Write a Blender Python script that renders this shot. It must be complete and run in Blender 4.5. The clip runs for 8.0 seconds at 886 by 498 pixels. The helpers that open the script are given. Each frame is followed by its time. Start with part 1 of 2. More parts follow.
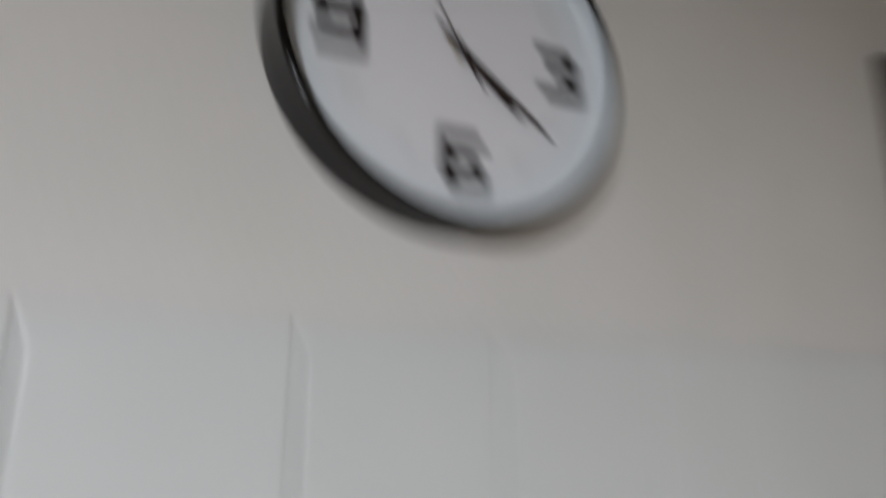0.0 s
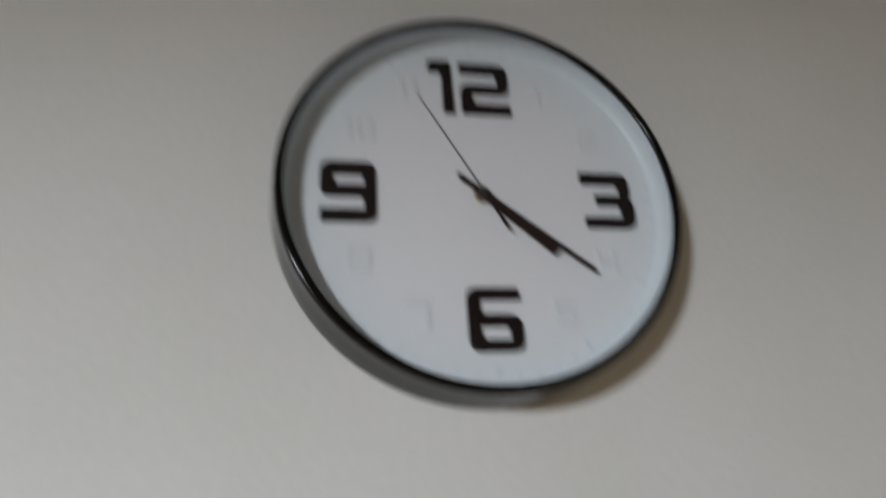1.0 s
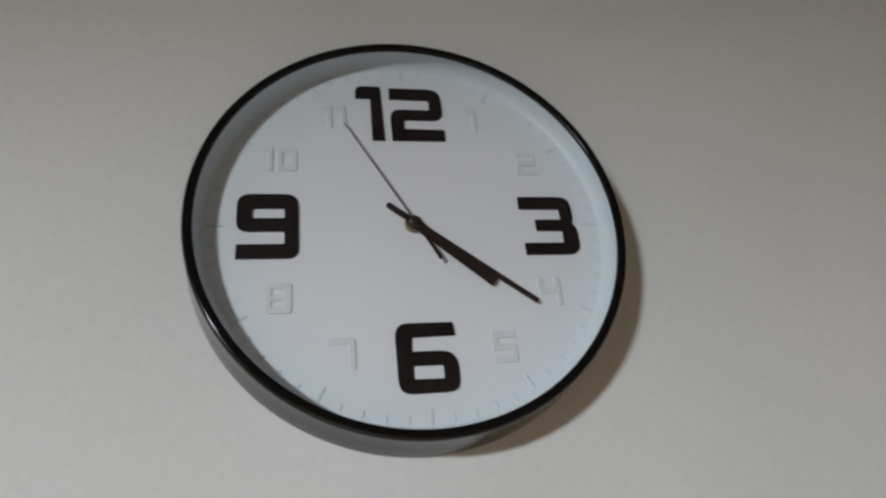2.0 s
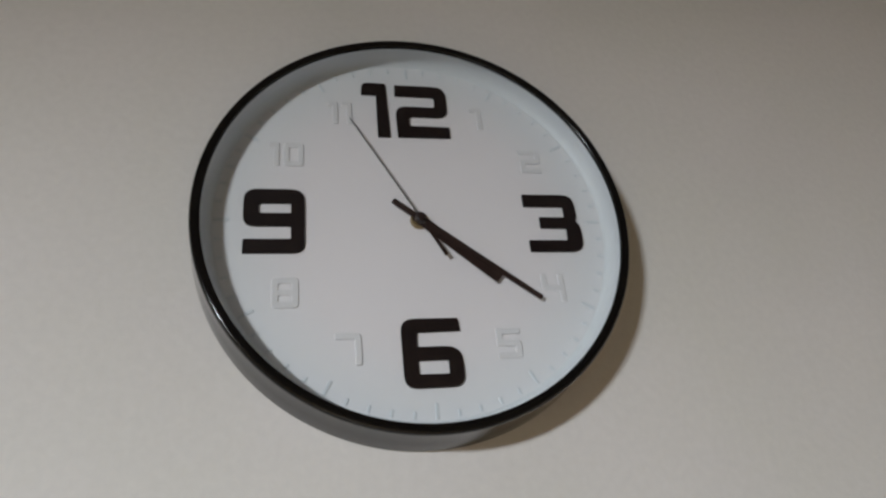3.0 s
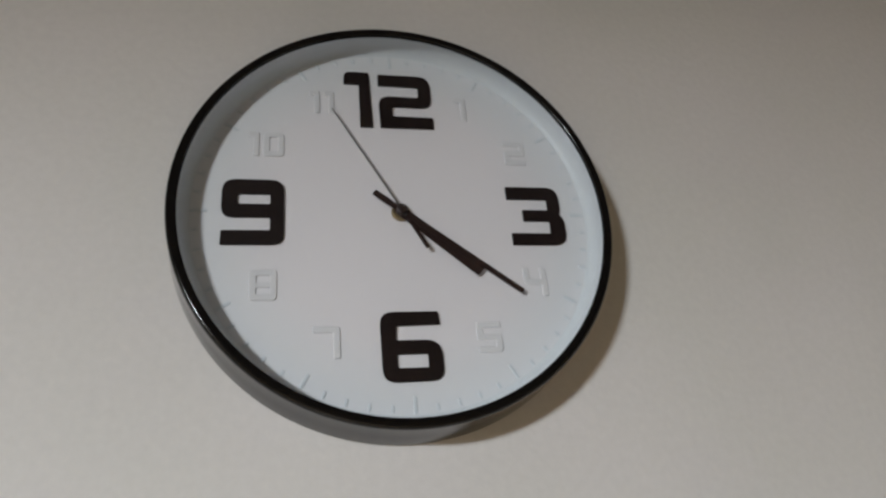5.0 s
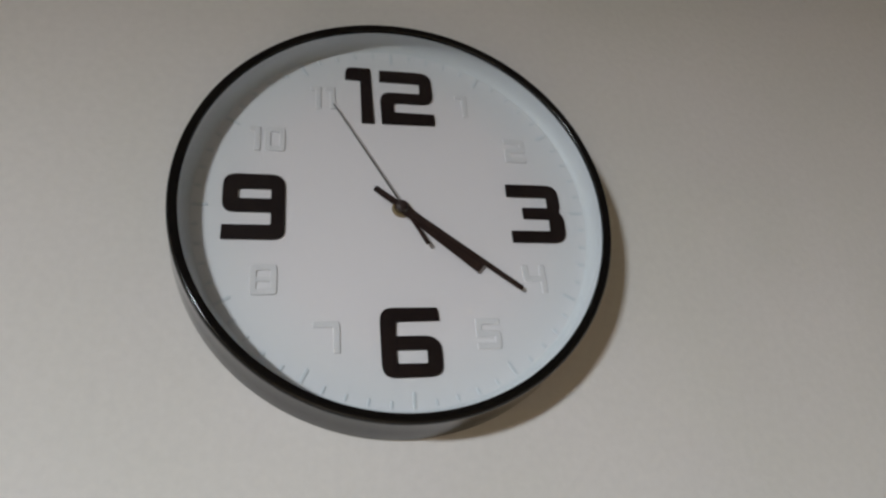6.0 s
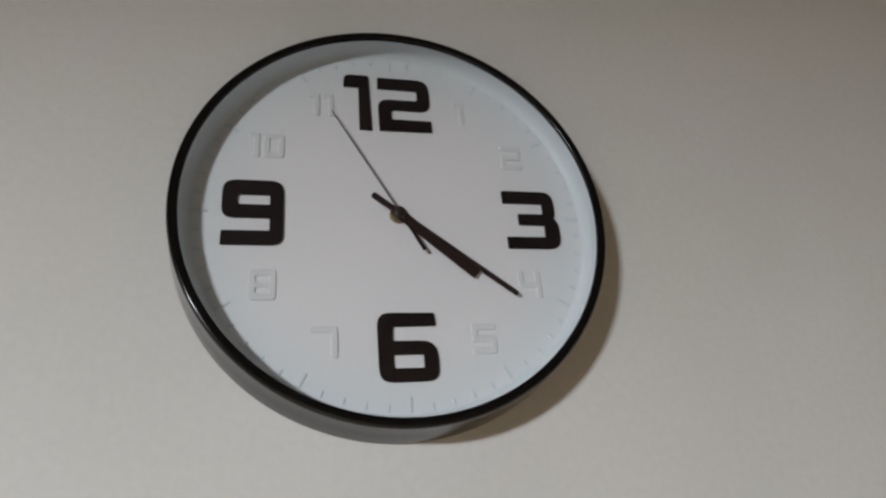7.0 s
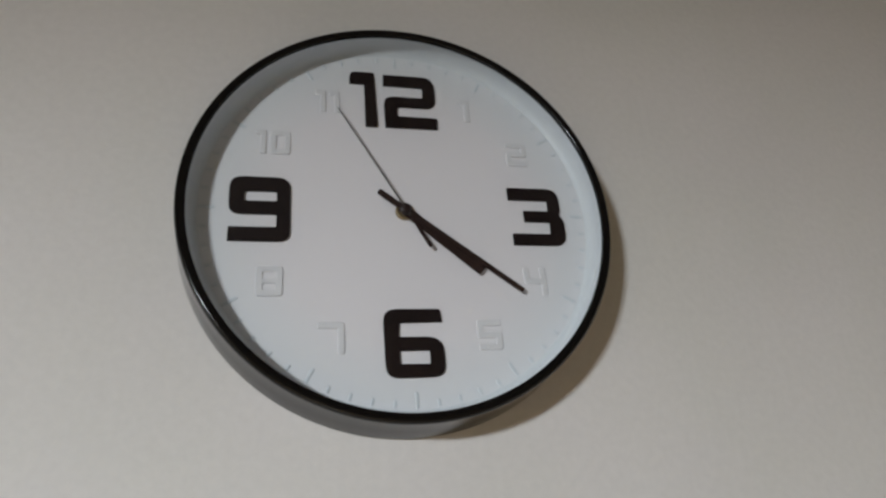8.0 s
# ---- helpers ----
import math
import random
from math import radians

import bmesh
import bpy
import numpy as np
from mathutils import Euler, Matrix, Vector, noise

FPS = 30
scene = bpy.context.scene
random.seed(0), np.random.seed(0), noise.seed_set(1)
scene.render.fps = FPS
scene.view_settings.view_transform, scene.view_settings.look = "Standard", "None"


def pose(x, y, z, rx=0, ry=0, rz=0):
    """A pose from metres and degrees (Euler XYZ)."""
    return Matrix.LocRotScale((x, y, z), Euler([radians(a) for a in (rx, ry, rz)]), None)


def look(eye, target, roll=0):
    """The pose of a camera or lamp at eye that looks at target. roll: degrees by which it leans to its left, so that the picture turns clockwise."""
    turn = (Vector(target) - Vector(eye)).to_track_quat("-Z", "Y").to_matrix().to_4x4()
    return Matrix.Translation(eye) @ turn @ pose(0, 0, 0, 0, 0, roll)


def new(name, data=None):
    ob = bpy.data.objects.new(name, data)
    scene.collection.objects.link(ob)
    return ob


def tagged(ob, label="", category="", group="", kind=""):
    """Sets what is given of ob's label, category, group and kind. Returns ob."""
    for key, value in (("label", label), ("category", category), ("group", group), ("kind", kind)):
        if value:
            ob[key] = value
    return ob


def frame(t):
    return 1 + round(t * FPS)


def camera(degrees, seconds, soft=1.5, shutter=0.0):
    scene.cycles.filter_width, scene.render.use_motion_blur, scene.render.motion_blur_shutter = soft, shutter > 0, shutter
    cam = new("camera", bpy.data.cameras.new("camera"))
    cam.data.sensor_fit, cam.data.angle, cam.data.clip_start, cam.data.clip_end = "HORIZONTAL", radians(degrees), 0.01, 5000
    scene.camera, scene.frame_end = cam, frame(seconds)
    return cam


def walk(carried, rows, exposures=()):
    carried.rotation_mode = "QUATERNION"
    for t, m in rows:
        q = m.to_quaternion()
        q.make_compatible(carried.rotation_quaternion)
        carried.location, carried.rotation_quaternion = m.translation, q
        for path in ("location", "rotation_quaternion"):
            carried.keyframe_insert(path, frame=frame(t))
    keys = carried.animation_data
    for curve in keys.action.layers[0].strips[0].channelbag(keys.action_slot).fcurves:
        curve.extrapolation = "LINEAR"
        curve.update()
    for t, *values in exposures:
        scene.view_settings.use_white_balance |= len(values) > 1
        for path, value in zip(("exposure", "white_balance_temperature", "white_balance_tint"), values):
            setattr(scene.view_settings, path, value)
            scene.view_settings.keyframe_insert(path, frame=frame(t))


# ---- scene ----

# ---- camera ----
LENS = 71.15
CLOCK_Z = 1.80
cam = camera(LENS, 8.0, soft=2.4, shutter=2.0)
# seconds, x, y, z from the clock's centre on the wall, yaw, pitch, roll
PATH = [
    (-0.03333, -0.2181, -0.4111, -0.2866, -28.47, 13.48, 0.49),
    (0, -0.2136, -0.4075, -0.2803, -27.18, 14.46, -0.16),
    (0.1, -0.2002, -0.3966, -0.2613, -23.32, 17.40, -2.11),
    (0.2, -0.1926, -0.3899, -0.2611, -20.15, 20.11, -2.76),
    (0.3, -0.1926, -0.4007, -0.2498, -18.66, 19.40, -2.35),
    (0.4, -0.1781, -0.4005, -0.2467, -16.75, 22.16, -2.31),
    (0.5, -0.1702, -0.4037, -0.2397, -16.27, 21.17, -1.69),
    (0.7, -0.1420, -0.4044, -0.2288, -15.50, 21.29, -2.43),
    (0.8, -0.1307, -0.4065, -0.2297, -13.46, 22.73, -2.17),
    (0.9, -0.1157, -0.4076, -0.2249, -12.16, 23.14, -2.27),
    (0.9667, -0.1168, -0.4170, -0.2151, -12.35, 22.27, -2.27),
    (1.0000, -0.1168, -0.4170, -0.2151, -12.07, 22.72, -2.27),
    (1.0333, -0.1168, -0.4170, -0.2151, -11.79, 23.17, -2.27),
    (1.1, -0.1047, -0.4129, -0.2136, -10.99, 23.76, -2.90),
    (1.2, -0.0968, -0.4186, -0.2088, -10.37, 24.11, -3.41),
    (1.3, -0.0870, -0.4145, -0.2119, -9.73, 25.00, -3.55),
    (1.4667, -0.0763, -0.4134, -0.2136, -11.98, 24.98, -3.97),
    (1.5000, -0.0763, -0.4134, -0.2136, -12.58, 24.98, -3.97),
    (1.5333, -0.0763, -0.4134, -0.2136, -13.18, 24.98, -3.97),
    (1.6, -0.0666, -0.3989, -0.2114, -13.26, 25.64, -5.30),
    (1.8, -0.0641, -0.3974, -0.2107, -12.86, 25.59, -5.12),
    (2, -0.0680, -0.4002, -0.2062, -12.95, 25.66, -4.97),
    (3.3, -0.0764, -0.4004, -0.2088, -13.61, 25.33, -4.72),
    (3.5, -0.0728, -0.4029, -0.2061, -13.27, 24.39, -4.47),
    (4, -0.0703, -0.3975, -0.2053, -13.87, 24.36, -4.53),
    (4.5, -0.0659, -0.3990, -0.2045, -13.95, 24.45, -4.59),
    (6, -0.0694, -0.4009, -0.2049, -14.38, 24.01, -3.95),
    (6.5, -0.0702, -0.4027, -0.2043, -14.68, 23.91, -3.92),
    (7, -0.0712, -0.4074, -0.2042, -14.78, 24.08, -3.93),
    (7.5, -0.0709, -0.4088, -0.2047, -14.58, 24.02, -4.01),
    (8, -0.0743, -0.4080, -0.2051, -14.58, 23.84, -3.77),
]
walk(cam, [(t, pose(x, y, CLOCK_Z + z, 90 + pitch, 0, yaw) @ pose(0, 0, 0, 0, 0, roll)) for t, x, y, z, yaw, pitch, roll in PATH],
     exposures=[(0, -0.31, 6270, 10.5), (0.3, -0.31, 6250, 9.5), (0.6, -0.24, 6220, 9.3), (1.0, -0.20, 6170, 7.8), (1.5, -0.24, 6030, 6.5), (2.0, -0.08, 6100, 6.6),
                (3.3, -0.07, 6410, 9.5), (4.7, -0.07, 6420, 9.4), (6.0, -0.06, 6350, 8.9), (8.0, -0.06, 6340, 8.6)])

# ---- world and light ----
world = bpy.data.worlds.new("world")
scene.world = world
world.use_nodes = True
wn = world.node_tree.nodes
sky = wn.new("ShaderNodeTexSky")
sky.sky_type = "NISHITA"
sky.sun_disc = False
sky.sun_elevation, sky.sun_rotation = radians(35), radians(250)
wn["Background"].inputs["Strength"].default_value = 0.1
world.node_tree.links.new(sky.outputs[0], wn["Background"].inputs["Color"])

# room: x from the side window's wall to the far side, y from the back wall to the clock wall
X0, X1, Y0, Y1, HT = -1.54, 1.90, -2.90, 0.0, 2.60
WT = 0.12
WIN_Y, WIN_Z, WIN_W, WIN_H = -1.89, 1.88, 0.30, 0.28

key = new("window_daylight", bpy.data.lights.new("window_daylight", "AREA"))
key.data.shape, key.data.size, key.data.size_y = "RECTANGLE", WIN_W - 0.08, WIN_H - 0.08
key.data.energy = 60
key.data.spread = radians(135)
key.data.color = (0.907, 0.957, 1.0)
key.matrix_world = look((X0 + 0.14, WIN_Y + 0.03, WIN_Z), (X0 + 0.59, WIN_Y + 0.36, WIN_Z - 0.85))


# ---- materials ----
def material(name, color, rough=0.5, metal=0.0, vary=0.0, scale=20.0, fine=0.0, fine_scale=400.0, bump=0.0, bump_scale=300.0,
             tint=None, tint_scale=3.0, tint_amount=0.5, rough_vary=0.0, random_value=0.0, ior=1.5, coat=0.0):
    """A painted, plastic or metal surface with blotches, grain and relief, in object space."""
    m = bpy.data.materials.new(name)
    m.use_nodes = True
    n, link = m.node_tree.nodes, m.node_tree.links.new
    b = n["Principled BSDF"]
    b.inputs["Roughness"].default_value = rough
    b.inputs["Metallic"].default_value = metal
    b.inputs["IOR"].default_value = ior
    b.inputs["Coat Weight"].default_value = coat
    b.inputs["Coat Roughness"].default_value = 0.06
    geo = n.new("ShaderNodeNewGeometry")
    col = n.new("ShaderNodeRGB")
    col.outputs[0].default_value = (*color, 1)
    out = col.outputs[0]

    def noise_node(s, detail=4.0):
        x = n.new("ShaderNodeTexNoise")
        x.inputs["Scale"].default_value = s
        x.inputs["Detail"].default_value = detail
        link(geo.outputs["Position"], x.inputs["Vector"])
        return x

    if tint:
        mix = n.new("ShaderNodeMix")
        mix.data_type = "RGBA"
        r = n.new("ShaderNodeMapRange")
        r.inputs["From Min"].default_value, r.inputs["From Max"].default_value = 0.38, 0.68
        r.inputs["To Max"].default_value = tint_amount
        link(noise_node(tint_scale, 3.0).outputs["Fac"], r.inputs["Value"])
        link(r.outputs[0], mix.inputs["Factor"])
        link(out, mix.inputs["A"])
        mix.inputs["B"].default_value = (*tint, 1)
        out = mix.outputs["Result"]
    for amount, s in ((vary, scale), (fine, fine_scale)):
        if amount:
            hsv = n.new("ShaderNodeHueSaturation")
            r = n.new("ShaderNodeMapRange")
            r.inputs["From Min"].default_value, r.inputs["From Max"].default_value = 0.3, 0.7
            r.inputs["To Min"].default_value, r.inputs["To Max"].default_value = 1 - amount, 1 + amount
            link(noise_node(s).outputs["Fac"], r.inputs["Value"])
            link(r.outputs[0], hsv.inputs["Value"])
            link(out, hsv.inputs["Color"])
            out = hsv.outputs["Color"]
    if random_value:
        hsv = n.new("ShaderNodeHueSaturation")
        info = n.new("ShaderNodeObjectInfo")
        r = n.new("ShaderNodeMapRange")
        r.inputs["To Min"].default_value, r.inputs["To Max"].default_value = 1 - random_value, 1 + random_value
        link(info.outputs["Random"], r.inputs["Value"])
        link(r.outputs[0], hsv.inputs["Value"])
        link(out, hsv.inputs["Color"])
        out = hsv.outputs["Color"]
    link(out, b.inputs["Base Color"])
    if rough_vary:
        r = n.new("ShaderNodeMapRange")
        r.inputs["From Min"].default_value, r.inputs["From Max"].default_value = 0.3, 0.7
        r.inputs["To Min"].default_value, r.inputs["To Max"].default_value = rough - rough_vary, rough + rough_vary
        link(noise_node(35.0).outputs["Fac"], r.inputs["Value"])
        link(r.outputs[0], b.inputs["Roughness"])
    if bump:
        bp = n.new("ShaderNodeBump")
        bp.inputs["Strength"].default_value = 1.0
        bp.inputs["Distance"].default_value = bump
        link(noise_node(bump_scale, 5.0).outputs["Fac"], bp.inputs["Height"])
        link(bp.outputs[0], b.inputs["Normal"])
    return m


def wood_material(name, dark, light, rough=0.4):
    m = bpy.data.materials.new(name)
    m.use_nodes = True
    n, link = m.node_tree.nodes, m.node_tree.links.new
    b = n["Principled BSDF"]
    b.inputs["Roughness"].default_value = rough
    geo, mp = n.new("ShaderNodeNewGeometry"), n.new("ShaderNodeMapping")
    mp.inputs["Scale"].default_value = (40, 40, 2.5)
    tex, ramp = n.new("ShaderNodeTexNoise"), n.new("ShaderNodeValToRGB")
    tex.inputs["Scale"].default_value, tex.inputs["Detail"].default_value = 1.6, 7
    ramp.color_ramp.elements[0].color, ramp.color_ramp.elements[0].position = (*dark, 1), 0.32
    ramp.color_ramp.elements[1].color, ramp.color_ramp.elements[1].position = (*light, 1), 0.7
    link(geo.outputs["Position"], mp.inputs["Vector"])
    link(mp.outputs[0], tex.inputs["Vector"])
    link(tex.outputs["Fac"], ramp.inputs["Fac"])
    link(ramp.outputs[0], b.inputs["Base Color"])
    bp = n.new("ShaderNodeBump")
    bp.inputs["Distance"].default_value = 0.0006
    link(tex.outputs["Fac"], bp.inputs["Height"])
    link(bp.outputs[0], b.inputs["Normal"])
    return m


def pane_material(name, reflects=True):
    """Thin clear glass: what lies behind it shows through, with a reflection on top."""
    m = bpy.data.materials.new(name)
    m.use_nodes = True
    n, link = m.node_tree.nodes, m.node_tree.links.new
    n.remove(n["Principled BSDF"])
    clear, gloss, mix, fr = n.new("ShaderNodeBsdfTransparent"), n.new("ShaderNodeBsdfGlossy"), n.new("ShaderNodeMixShader"), n.new("ShaderNodeFresnel")
    clear.inputs["Color"].default_value = (0.97, 0.985, 0.98, 1)
    gloss.inputs["Roughness"].default_value = 0.02
    fr.inputs["IOR"].default_value = 1.36
    if reflects:
        link(fr.outputs[0], mix.inputs[0])
    else:
        mix.inputs[0].default_value = 0.0
    link(clear.outputs[0], mix.inputs[1])
    link(gloss.outputs[0], mix.inputs[2])
    link(mix.outputs[0], n["Material Output"].inputs["Surface"])
    return m


ROOM = material("cream_plaster", (0.42, 0.345, 0.225), 0.8, vary=0.03, scale=5.0, bump=0.0004, bump_scale=140.0)
PLASTER = material("plaster", (0.700, 0.676, 0.668), 0.75, vary=0.025, scale=5.0, fine=0.025, fine_scale=160.0, bump=0.00035, bump_scale=140.0,
                   tint=(0.676, 0.663, 0.633), tint_scale=7.0, tint_amount=0.7)
CEILING = material("ceiling_paint", (0.17, 0.15, 0.125), 0.85, vary=0.03, scale=4.0, bump=0.0004, bump_scale=120.0)
TILE = material("glazed_tile", (0.680, 0.690, 0.694), 0.34, vary=0.012, scale=9.0, bump=0.00012, bump_scale=28.0, random_value=0.012, rough_vary=0.05)
GROUT = material("grout", (0.56, 0.55, 0.53), 0.9, vary=0.08, scale=60.0, bump=0.0004, bump_scale=500.0)
FLOOR_TILE = material("floor_tile", (0.33, 0.25, 0.17), 0.35, vary=0.08, scale=12.0, fine=0.05, fine_scale=120.0, random_value=0.05)
CASE = material("gloss_black_case_plastic", (0.010, 0.009, 0.009), 0.08, ior=1.37, vary=0.1, scale=60.0, rough_vary=0.02, bump=0.00003, bump_scale=900.0)
BLACK = material("gloss_black_plastic", (0.005, 0.0045, 0.0045), 0.13, ior=1.42, vary=0.1, scale=60.0, rough_vary=0.02, bump=0.00003, bump_scale=900.0)
INK = material("black_numeral_plastic", (0.013, 0.007, 0.0065), 0.42, ior=1.33, vary=0.15, scale=70.0)


def dial_material(name, middle, edge, r0, r1):
    """A matt dial whose white turns a little cooler towards its edge."""
    m = material(name, middle, 0.55, fine=0.012, fine_scale=500.0)
    n, link = m.node_tree.nodes, m.node_tree.links.new
    b = n["Principled BSDF"]
    co, le, r, mix = n.new("ShaderNodeTexCoord"), n.new("ShaderNodeVectorMath"), n.new("ShaderNodeMapRange"), n.new("ShaderNodeMix")
    le.operation, mix.data_type, r.interpolation_type = "LENGTH", "RGBA", "SMOOTHSTEP"
    r.inputs["From Min"].default_value, r.inputs["From Max"].default_value = r0, r1
    link(co.outputs["Object"], le.inputs[0])
    link(le.outputs["Value"], r.inputs["Value"])
    link(r.outputs[0], mix.inputs["Factor"])
    link(b.inputs["Base Color"].links[0].from_socket, mix.inputs["A"])
    mix.inputs["B"].default_value = (*edge, 1)
    link(mix.outputs["Result"], b.inputs["Base Color"])
    return m


DIAL = dial_material("white_dial", (0.85, 0.785, 0.802), (0.788, 0.774, 0.796), 0.085, 0.140)
RING = material("white_inner_ring", (0.695, 0.705, 0.728), 0.45, vary=0.02, scale=40.0)
TICK = material("pale_grey_raised_marks", (0.66, 0.68, 0.71), 0.6)
MARK = material("white_raised_plastic", (0.750, 0.716, 0.728), 0.75)
HAND = material("dark_hand_metal", (0.028, 0.014, 0.012), 0.35, vary=0.15, scale=90.0)
SECOND = material("grey_second_hand_metal", (0.105, 0.098, 0.094), 0.55)
BRASS = material("brass", (0.30, 0.22, 0.12), 0.42, metal=0.8, vary=0.1, scale=200.0)
BACKING = material("black_backing", (0.02, 0.02, 0.02), 0.6)
GLASS, CLEAR = pane_material("clear_glass"), pane_material("clear_glass_inside", False)
DOOR_WOOD = wood_material("dark_stained_wood", (0.018, 0.010, 0.006), (0.055, 0.030, 0.016))
WHITE_FRAME = material("white_window_paint", (0.75, 0.75, 0.73), 0.4, vary=0.03, scale=15.0)
STEEL = material("brushed_steel", (0.55, 0.54, 0.52), 0.35, metal=1.0)


# ---- mesh helpers ----
def part(name, bm, mat, parent=None, label=""):
    """Links a bmesh as one mesh object under a thing, or as a thing of its own."""
    me = bpy.data.meshes.new(name)
    bm.to_mesh(me)
    bm.free()
    me.materials.append(mat)
    ob = new(name, me)
    ob.parent = parent
    return tagged(ob, label)


def shade_smooth(ob, angle=35):
    for p in ob.data.polygons:
        p.use_smooth = True
    bm = bmesh.new()
    bm.from_mesh(ob.data)
    for e in bm.edges:
        e.smooth = len(e.link_faces) == 2 and e.calc_face_angle(0) < radians(angle)
    bm.to_mesh(ob.data)
    bm.free()
    return ob


def box(x0, x1, y0, y1, z0, z1, bevel=0.0, segments=1, bm=None):
    bm = bm or bmesh.new()
    made = bmesh.ops.create_cube(bm, size=1.0)["verts"]
    for v in made:
        v.co = Vector(((x0 + x1) / 2 + v.co.x * (x1 - x0), (y0 + y1) / 2 + v.co.y * (y1 - y0), (z0 + z1) / 2 + v.co.z * (z1 - z0)))
    if bevel:
        edges = list({e for v in made for e in v.link_edges})
        bmesh.ops.bevel(bm, geom=edges, offset=bevel, segments=segments, profile=0.5, affect="EDGES")
    return bm


def lathe(profile, steps=192, closed=False):
    """Turns (radius, depth) about the y axis; depth runs out of the wall."""
    bm = bmesh.new()
    rings = []
    for r, d in profile:
        if r < 1e-6:
            rings.append([bm.verts.new((0, -d, 0))])
        else:
            rings.append([bm.verts.new((r * math.cos(2 * math.pi * i / steps), -d, r * math.sin(2 * math.pi * i / steps))) for i in range(steps)])
    pairs = list(zip(rings, rings[1:])) + ([(rings[-1], rings[0])] if closed else [])
    for a, b in pairs:
        for i in range(steps):
            j = (i + 1) % steps
            loop = [a[i % len(a)], a[j % len(a)], b[j % len(b)], b[i % len(b)]]
            loop = [v for k, v in enumerate(loop) if v not in loop[:k]]
            if len(loop) > 2:
                bm.faces.new(loop)
    bmesh.ops.recalc_face_normals(bm, faces=bm.faces)
    return bm


def rounded(corners, steps=5):
    """An outline from (x, y) or (x, y, radius) corners, with each corner rounded."""
    out = []
    count = len(corners)
    for i, c in enumerate(corners):
        p = Vector(c[:2])
        r = c[2] if len(c) > 2 else 0.0007
        a, b = Vector(corners[i - 1][:2]) - p, Vector(corners[(i + 1) % count][:2]) - p
        r = min(r, 0.49 * a.length, 0.49 * b.length)
        a, b = p + a.normalized() * r, p + b.normalized() * r
        for k in range(steps + 1):
            f = k / steps
            out.append(a * (1 - f) ** 2 + p * 2 * f * (1 - f) + b * f ** 2)
    return out


def plate(outlines, low, high, bevel=0.0):
    """A flat plate with holes on the dial, from outlines in x and z; it stands from depth low to depth high."""
    cu = bpy.data.curves.new("plate", "CURVE")
    cu.dimensions, cu.fill_mode = "2D", "BOTH"
    cu.extrude = (high - low) / 2 - bevel
    cu.bevel_depth, cu.bevel_resolution = bevel, 1
    cu.offset = -bevel
    for o in outlines:
        s = cu.splines.new("POLY")
        s.points.add(len(o) - 1)
        for q, v in zip(s.points, o):
            q.co = (v.x, v.y, 0, 1)
        s.use_cyclic_u = True
    tmp = new("plate", cu)
    me = bpy.data.meshes.new_from_object(tmp.evaluated_get(bpy.context.evaluated_depsgraph_get()))
    bm = bmesh.new()
    bm.from_mesh(me)
    bpy.data.objects.remove(tmp)
    bpy.data.curves.remove(cu)
    bpy.data.meshes.remove(me)
    bmesh.ops.remove_doubles(bm, verts=bm.verts, dist=1e-6)
    for v in bm.verts:
        v.co = Vector((v.co.x, -(low + high) / 2 - v.co.z, v.co.y))
    return bm


# ---- structure ----
def structure(name, bm, mat, label, category):
    return tagged(part(name, bm, mat), label, category, kind="structure")


DOOR_X0, DOOR_X1, DOOR_H = 0.735, 1.535, 1.915      # clear opening of the door in the clock wall
bm = box(X0 - WT, DOOR_X0, 0, WT, 0, HT)
box(DOOR_X0, DOOR_X1, 0, WT, DOOR_H, HT, bm=bm)
box(DOOR_X1, X1 + WT, 0, WT, 0, HT, bm=bm)
structure("wall_north", bm, PLASTER, "off-white painted plaster wall, slightly uneven, above white tiles", "wall")
structure("wall_south", box(X0 - WT, X1 + WT, Y0 - WT, Y0, 0, HT), ROOM, "cream painted plaster wall facing the clock", "wall")
structure("wall_east", box(X1, X1 + WT, Y0, 0, 0, HT), ROOM, "cream painted plaster side wall", "wall")
bm = box(X0 - WT, X0, Y0, WIN_Y - WIN_W / 2, 0, HT)
box(X0 - WT, X0, WIN_Y + WIN_W / 2, 0, 0, HT, bm=bm)
box(X0 - WT, X0, WIN_Y - WIN_W / 2, WIN_Y + WIN_W / 2, 0, WIN_Z - WIN_H / 2, bm=bm)
box(X0 - WT, X0, WIN_Y - WIN_W / 2, WIN_Y + WIN_W / 2, WIN_Z + WIN_H / 2, HT, bm=bm)
structure("wall_west", bm, ROOM, "cream painted plaster wall with a small window", "wall")
structure("ceiling", box(X0 - WT, X1 + WT, Y0 - WT, WT, HT, HT + 0.1), CEILING, "plain dim painted ceiling", "ceiling")
structure("floor", box(X0 - WT, X1 + WT, Y0 - WT, WT, -0.1, 0.0), FLOOR_TILE, "brown kitchen floor in dull stone colour", "floor")
structure("ground", box(-40, 40, -40, 40, -0.3, -0.2), FLOOR_TILE, "dull brown ground outside the window", "ground")


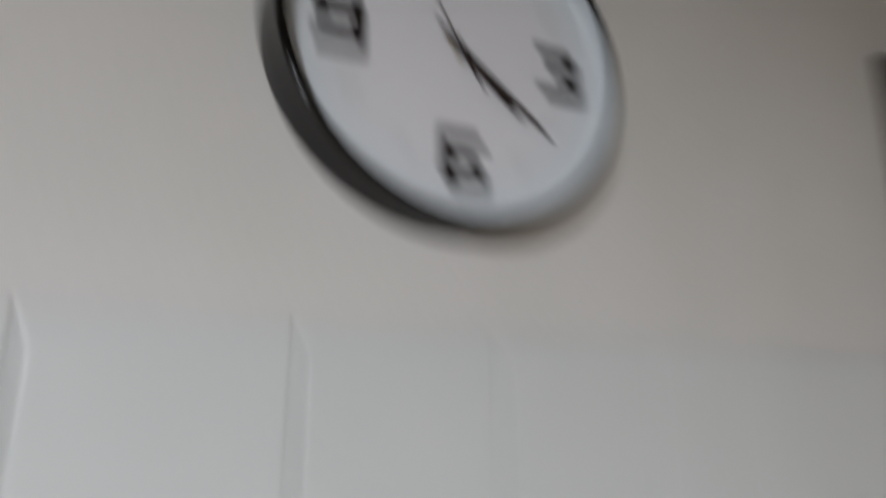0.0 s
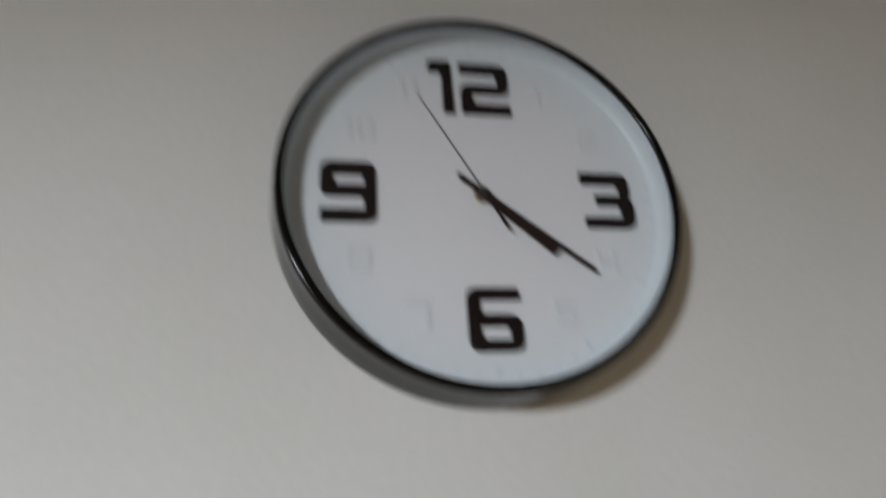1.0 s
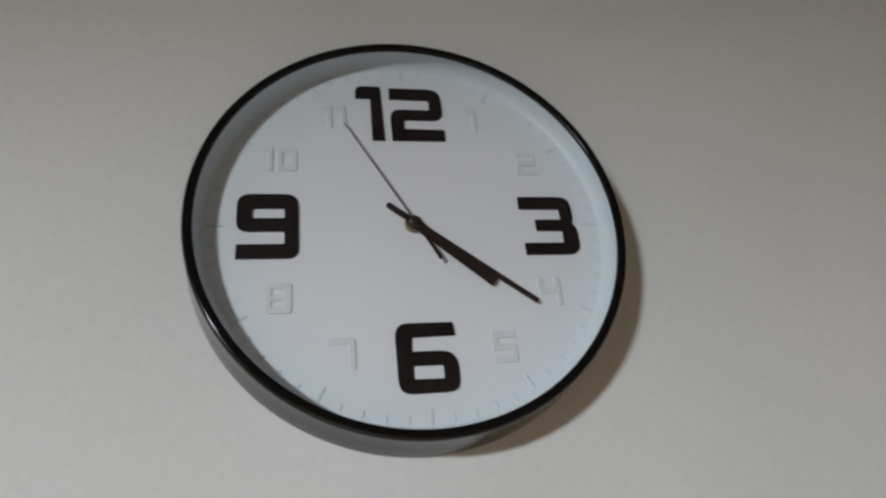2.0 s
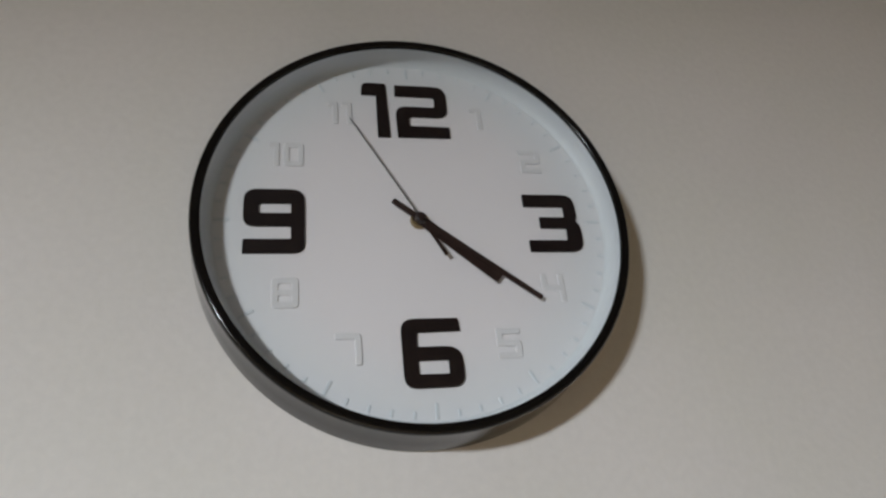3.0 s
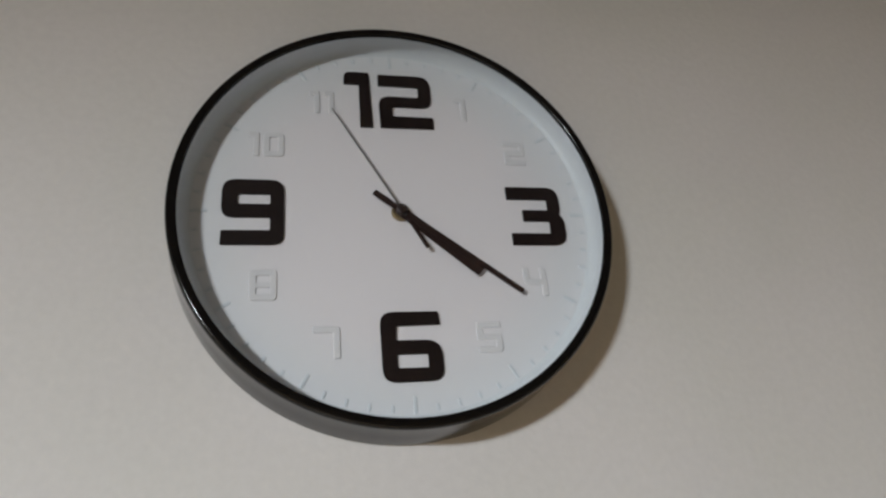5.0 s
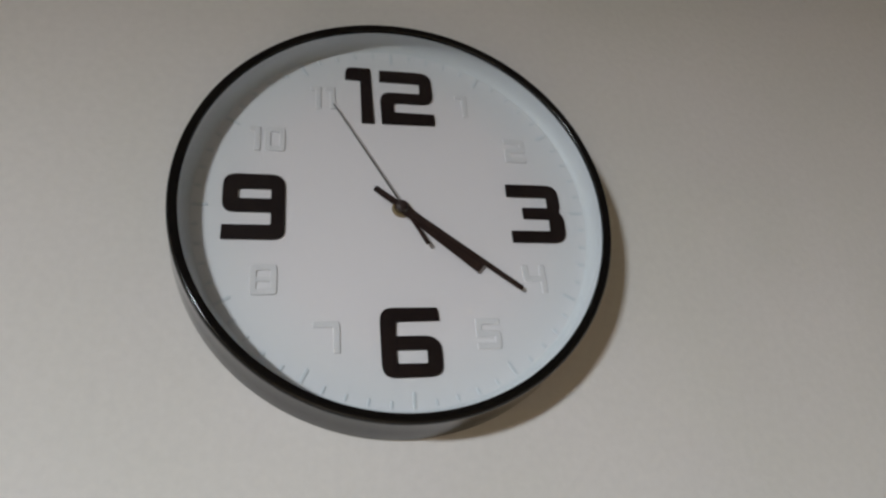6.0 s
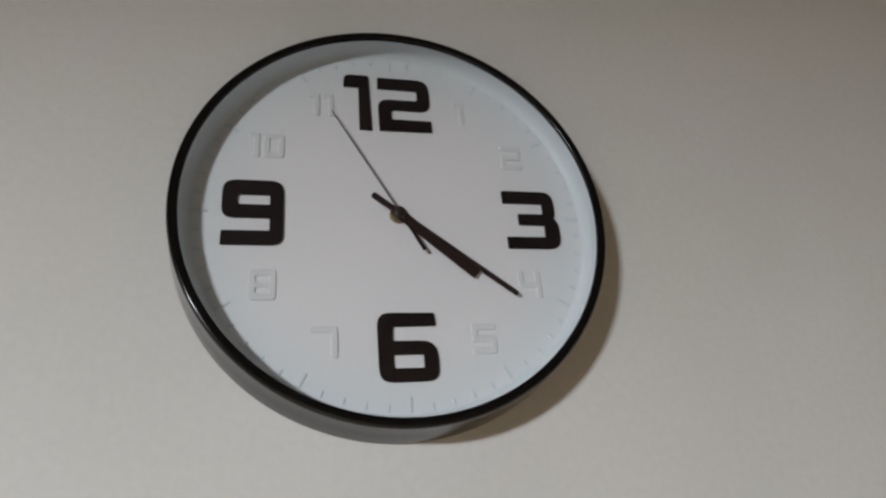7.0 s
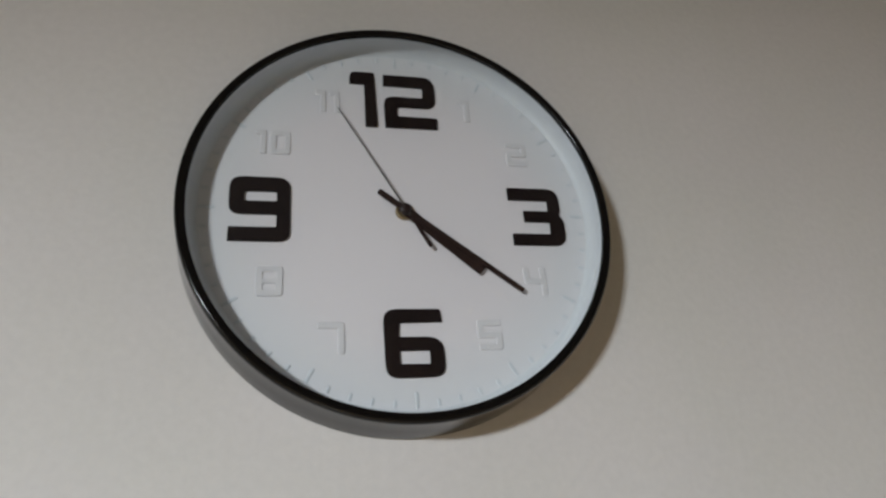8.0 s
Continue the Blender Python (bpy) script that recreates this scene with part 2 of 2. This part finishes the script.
def make_window():
    """A small casement in the side wall, with its frame, sill and pane."""
    w = tagged(new("window_1"), "small white-painted window letting in daylight", "window", kind="structure")
    w.location = (X0, WIN_Y, WIN_Z)
    a, b = WIN_W / 2, WIN_H / 2
    bm = box(-0.09, -0.05, -a, -a + 0.04, -b, b, 0.003)
    box(-0.09, -0.05, a - 0.04, a, -b, b, 0.003, bm=bm)
    box(-0.09, -0.05, -a + 0.04, a - 0.04, -b, -b + 0.04, 0.003, bm=bm)
    box(-0.09, -0.05, -a + 0.04, a - 0.04, b - 0.04, b, 0.003, bm=bm)
    part("window_frame", bm, WHITE_FRAME, w)
    part("window_sill", box(-0.05, 0.03, -a - 0.03, a + 0.03, -b - 0.025, -b - 0.001, 0.004), WHITE_FRAME, w)
    pane = part("pane", box(-0.072, -0.068, -a + 0.04, a - 0.04, -b + 0.04, b - 0.04), GLASS, w)
    pane.visible_shadow = False


def make_door():
    """A dark wooden door in its casing, in the clock wall."""
    d = tagged(new("door_1"), "closed dark-stained wooden door in a dark wooden casing", "door", kind="structure")
    d.location = (DOOR_X0, 0, 0)
    w, h, c = DOOR_X1 - DOOR_X0, DOOR_H, 0.07
    part("casing", box(-c, 0.012, -0.022, -0.001, 0, h, 0.004, 2), DOOR_WOOD, d)
    part("casing", box(w - 0.012, w + c, -0.022, -0.001, 0, h, 0.004, 2), DOOR_WOOD, d)
    part("casing", box(-c, w + c, -0.024, -0.001, h + 0.0005, h + c, 0.004, 2), DOOR_WOOD, d)
    part("jamb", box(0.0005, 0.03, 0.001, WT - 0.001, 0, h - 0.03), DOOR_WOOD, d)
    part("jamb", box(w - 0.03, w - 0.0005, 0.001, WT - 0.001, 0, h - 0.03), DOOR_WOOD, d)
    part("jamb", box(0.0005, w - 0.0005, 0.001, WT - 0.001, h - 0.0295, h - 0.0005), DOOR_WOOD, d)
    leaf = part("door_leaf", box(0.033, w - 0.033, 0.03, 0.07, 0.008, h - 0.033, 0.003), DOOR_WOOD, d)
    for z0, z1 in ((0.15, 0.85), (1.0, h - 0.16)):
        part("panel", box(0.14, w - 0.14, 0.020, 0.0295, z0, z1, 0.006, 2), DOOR_WOOD, leaf)
    knob = lathe([(0.0, 0.075), (0.018, 0.072), (0.026, 0.058), (0.02, 0.044), (0.01, 0.036), (0.01, 0.004), (0.026, 0.002), (0.026, 0.0)], 32)
    k = shade_smooth(part("door_knob", knob, STEEL, leaf, "brushed steel door knob"))
    k.location = (0.09, 0.03, 1.0)


make_window()
make_door()


# ---- the clock ----
PHI = 1.50                      # degrees by which the clock hangs turned on its nail
R_OUT, R_IN, R_BACK = 0.1496, 0.1442, 0.1545
DEPTH, FACE = 0.0395, 0.0198    # how far the rim and the dial stand out from the wall


def digit(kind, w, h, s, r):
    """Outlines of a square techno digit with its lower left at the origin: width, height, stroke and corner radius."""
    m0, m1 = h / 2 - s / 2, h / 2 + s / 2
    e = min(r, s) * 0.3
    if kind == "0":
        return [[(0, 0, r), (w, 0, r), (w, h, r), (0, h, r)], [(s, s, e), (s, h - s, e), (w - s, h - s, e), (w - s, s, e)]]
    if kind == "1":
        a = w * 0.55
        return [[(a - s, 0), (a, 0), (a, h), (0, h, r), (0, h - s), (a - s, h - s)]]
    if kind == "2":
        return [[(0, h), (w, h, r), (w, m0, r), (s, m0, e), (s, s), (w, s), (w, 0), (0, 0), (0, m1, r), (w - s, m1, e), (w - s, h - s, e), (0, h - s)]]
    if kind == "4":
        return [[(0, h), (s, h), (s, m1), (w - s, m1), (w - s, h), (w, h), (w, 0), (w - s, 0), (w - s, m0), (0, m0, r)]]
    if kind == "5":
        return [[(w, h), (0, h), (0, m0), (w - s, m0, e), (w - s, s, e), (0, s), (0, 0), (w, 0, r), (w, m1, r), (s, m1), (s, h - s), (w, h - s)]]
    if kind == "7":
        return [[(0, h), (w, h, r), (w, 0), (w - s, 0), (w - s, h - s), (0, h - s)]]
    t = s * 0.8
    return [[(0, 0, r), (w, 0, r), (w, h, r), (0, h, r)],
            [(s, s, e), (s, m0 + s * 0.1, e), (w - s, m0 + s * 0.1, e), (w - s, s, e)],
            [(s, m1 - s * 0.1, e), (s, h - s, e), (w - s, h - s, e), (w - s, m1 - s * 0.1, e)]]


BIG = {
    "one": [[(-.0366, .1100), (-.0362, .1217, .007), (-.0172, .1217, .0015), (-.0160, .0710), (-.0254, .0710), (-.0252, .1100, .0008)]],
    "two": [[(-.0102, .1207), (.0304, .1211, .010), (.0304, .0908, .009), (-.0004, .0908, .003), (-.0004, .0820, .001), (.0305, .0820),
             (.0303, .0718), (-.0103, .0712, .001), (-.0107, .1003, .009), (.0203, .1003, .002), (.0207, .1102, .002), (-.0105, .1102)]],
    "nine": [[(-.1195, -.0252), (-.0793, -.0254, .008), (-.0793, .0236, .009), (-.1197, .0236, .009), (-.1197, -.0053, .008), (-.0885, -.0053, .0012),
              (-.0885, -.0148, .001), (-.1192, -.0148)],
             [(-.1096, .0048, .002), (-.0885, .0048, .001), (-.0885, .0123, .001), (-.1096, .0123, .002)]],
    "three": [[(.0797, .0226), (.1207, .0228, .010), (.1207, .0040, .005), (.1190, .0000, .0006), (.1222, -.0045, .006), (.1218, -.0252, .010), (.0797, -.0250), (.0797, -.0157),
               (.1100, -.0157, .001), (.1106, -.0060, .001), (.0905, -.0058), (.0905, .0033), (.1107, .0034, .001), (.1109, .0122, .001), (.0797, .0122)]],
    "six": [[(-.0194, -.0732, .009), (.0193, -.0735, .0012), (.0202, -.0826, .001), (-.0088, -.0829, .001), (-.0094, -.0924, .001), (.0203, -.0926, .011), (.0200, -.1193, .008),
             (-.0192, -.1193, .009)],
            [(-.0095, -.1017, .001), (.0105, -.1018, .001), (.0104, -.1106, .001), (-.0093, -.1103, .001)]],
}


def bar_hand(tip, tail, w_tip, w_hub, depth, thick):
    """A hand pointing up: a straight bar that widens a little about the hub."""
    o = [(-w_tip / 2, tip), (w_tip / 2, tip), (w_hub / 2, 0.012), (w_hub / 2, -tail), (-w_hub / 2, -tail), (-w_hub / 2, 0.012)]
    return plate([rounded([(*c, 0.0014) for c in o], 4)], depth, depth + thick, 0.0001)


def make_clock():
    clock = tagged(new("wall_clock"), "round black-rimmed wall clock with white dial and black numerals", "clock")
    clock.matrix_world = pose(0, 0, CLOCK_Z, 0, -PHI, 0)
    # case: a shell that widens towards the wall, with a glossy front rim turned tightly over its edge
    shell = [(0.120, 0.0012), (R_BACK - 0.002, 0.0012), (R_BACK, 0.002), (R_BACK - 0.0002, 0.005), (R_OUT + 0.0030, 0.018), (R_OUT + 0.0020, 0.026),
             (R_OUT + 0.0013, DEPTH - 0.0039), (R_OUT + 0.0006, DEPTH - 0.0039)]
    shade_smooth(part("case", lathe(shell, 256), CASE, clock, "glossy black plastic side of the case"), 50)
    bend, front = 0.0018, []
    for k in range(13):
        a = math.radians(90 - 90 * k / 12)
        front.append((R_OUT + 0.0013 - bend * 1.3 * (1 - math.sin(a)), DEPTH - bend * 1.9 * (1 - math.cos(a))))
    front = [(R_OUT + 0.0006, DEPTH - 0.0039), (R_OUT + 0.0013, DEPTH - 0.0038)] + front
    front += [(R_IN + 0.0010, DEPTH - 0.0001), (R_IN + 0.0002, DEPTH - 0.0004), (R_IN, DEPTH - 0.0008), (R_IN, DEPTH - 0.0032), (R_IN + 0.002, DEPTH - 0.0034)]
    shade_smooth(part("rim", lathe(front, 256), BLACK, clock, "glossy black rounded front rim"), 50)
    wide, tall, wall_r = 0.0072, 0.0100, R_IN + 0.0012
    arc = [math.radians(90 * k / 14) for k in range(15)]
    ring = lathe([(wall_r, DEPTH - 0.0035)] + [(wall_r - wide * (1 - math.cos(a)), FACE - 0.0002 + tall * (1 - math.sin(a))) for a in arc], 192)
    shade_smooth(part("inner_ring", ring, RING, clock, "white inner wall of the case"))
    dial = lathe([(0.0, FACE), (0.05, FACE), (0.10, FACE), (R_IN + 0.001, FACE), (R_IN + 0.001, FACE - 0.0015), (0.0, FACE - 0.0015)], 192)
    part("dial", dial, DIAL, clock, "matt white dial")
    part("backing", lathe([(0.0, 0.004), (0.13, 0.004), (0.13, FACE - 0.002), (0.0, FACE - 0.002)], 96), BACKING, clock)
    for name in ("one", "two", "three", "six", "nine"):
        part("numeral", plate([rounded(o) for o in BIG[name]], FACE, FACE + 0.0016, 0.00025), INK, clock, "bold black raised numeral")
    for hour in (1, 2, 4, 5, 7, 8, 10, 11):
        text = str(hour)
        w, h, s = (0.0172, 0.0212, 0.0044) if hour < 10 else (0.0142, 0.0200, 0.0042)
        gap = 0.0026
        total = len(text) * w + (len(text) - 1) * gap
        if hour in (1, 10, 11):
            total -= 0.45 * w * text.count("1")
        a = math.radians(30 * hour)
        x, z = 0.1062 * math.sin(a) - total / 2, 0.1062 * math.cos(a) - h / 2
        for ch in text:
            outs = [rounded([(q[0] + x, q[1] + z, *q[2:]) for q in o], 3) for o in digit(ch, w, h, s, 0.003)]
            part("small_numeral", plate(outs, FACE - 0.0005, FACE + 0.0009, 0.00065), MARK, clock, "white raised small numeral")
            x += (w if ch != "1" else 0.55 * w) + gap
    long_mark = plate([rounded([(-.0012, .1283, .0009), (.0012, .1283, .0009), (.0012, .1388, .0009), (-.0012, .1388, .0009)], 3)], FACE - 0.0004, FACE + 0.0005, 0.00042)
    short_mark = plate([rounded([(-.0011, .1338, .0008), (.0011, .1338, .0008), (.0011, .1386, .0008), (-.0011, .1386, .0008)], 3)], FACE - 0.0004, FACE + 0.0005, 0.00042)
    first = {True: part("minute_mark", long_mark, TICK, clock), False: part("minute_mark", short_mark, TICK, clock)}
    first[False].matrix_local = pose(0, 0, 0, 0, 6, 0)
    for i in range(2, 60):
        ob = new("minute_mark", first[i % 5 == 0].data)
        ob.parent = clock
        ob.matrix_local = pose(0, 0, 0, 0, 6 * i, 0)
    # centre: brass nut, pointers one above the other, cap
    part("nut", lathe([(0.0, FACE + 0.0028), (0.0058, FACE + 0.0028), (0.0067, FACE + 0.0020), (0.0067, FACE), (0.0, FACE)], 24), BRASS, clock, "brass centre nut")
    pointers = (("hour_hand", bar_hand(0.0702, 0.004, 0.0084, 0.0080, FACE + 0.0030, 0.0005), HAND, 131.2, "dark brown-black hour hand"),
             ("minute_hand", bar_hand(0.1015, 0.0235, 0.0038, 0.0047, FACE + 0.0042, 0.0005), HAND, 127.4, "dark brown-black minute hand"))
    for name, bm, mat, turn, label in pointers:
        part(name, bm, mat, clock, label).matrix_local = pose(0, 0, 0, 0, turn, 0)
    needle = [(-.0004, .0950), (.0004, .0950), (.0006, -.006), (-.0006, -.006)]
    second = part("second_hand", plate([rounded([(*q, 0.0002) for q in needle], 2)], FACE + 0.0056, FACE + 0.0060), SECOND, clock, "thin dark grey second hand")
    second.matrix_local = pose(0, 0, 0, 0, 331.0, 0)
    tail = [(-.0008, -.0055), (.0008, -.0055), (.0015, -.0335), (-.0015, -.0335)]
    part("counterweight", plate([rounded([(*q, 0.0003) for q in tail], 2)], FACE + 0.0055, FACE + 0.0061), HAND, second, "dark tail of the second hand")
    cap = lathe([(0.0, FACE + 0.0080), (0.0022, FACE + 0.0079), (0.0036, FACE + 0.0073), (0.0041, FACE + 0.0064), (0.0041, FACE + 0.0030), (0.0, FACE + 0.0030)], 32)
    shade_smooth(part("hand_cap", cap, HAND, clock, "dark round cap over the centre axle"))
    g = lathe([(0.0, DEPTH - 0.0036), (R_IN + 0.0011, DEPTH - 0.0036), (R_IN + 0.0011, DEPTH - 0.0054), (0.0, DEPTH - 0.0054)], 128)
    glass = part("glass_cover", g, GLASS, clock, "clear flat glass cover")
    glass.data.materials.append(CLEAR)
    for p in glass.data.polygons:
        p.material_index = 0 if p.normal.y < -0.5 else 1
    glass.visible_shadow = False


make_clock()

# ---- tiles below the clock, last ----
PITCH, TILE_T, TILE_TOP, SEAM = 0.1532, 0.0082, CLOCK_Z - 0.2295, -0.1120
JOINT = 0.0020
bed = box(X0, DOOR_X0 - 0.0715, -0.0045, -0.0005, 0, TILE_TOP - 0.003)
tiling = structure("tiling", bed, GROUT, "square white glazed wall tiles with pale grout", "tiles")


def tile_mesh(w):
    """A cushion-edged tile: its border falls away gently to the joint."""
    bm = box(JOINT / 2, w - JOINT / 2, -0.012, 0.0, JOINT / 2, PITCH - JOINT / 2, 0.0040, 4)
    for v in bm.verts:
        v.co.y = -0.0047 + v.co.y * (TILE_T - 0.0047) / 0.012
    me = bpy.data.meshes.new("tile")
    bm.to_mesh(me)
    bm.free()
    me.materials.append(TILE)
    return me


whole = tile_mesh(PITCH)
right_end, left_end = DOOR_X0 - 0.0715, X0
columns = []
k = math.floor((left_end - SEAM) / PITCH) + 1
while SEAM + k * PITCH < right_end:
    x = SEAM + k * PITCH
    columns.append((x, min(PITCH, right_end - x)))
    k += 1
cut = tile_mesh(columns[-1][1])
for x, w in columns:
    for row in range(1, 11):
        z = TILE_TOP - row * PITCH
        if z < -0.001:
            continue
        ob = new("tile", whole if w > PITCH - 1e-6 else cut)
        ob.parent = tiling
        ob.matrix_local = pose(x, 0, z, random.uniform(-0.06, 0.06), 0, random.uniform(-0.06, 0.06))
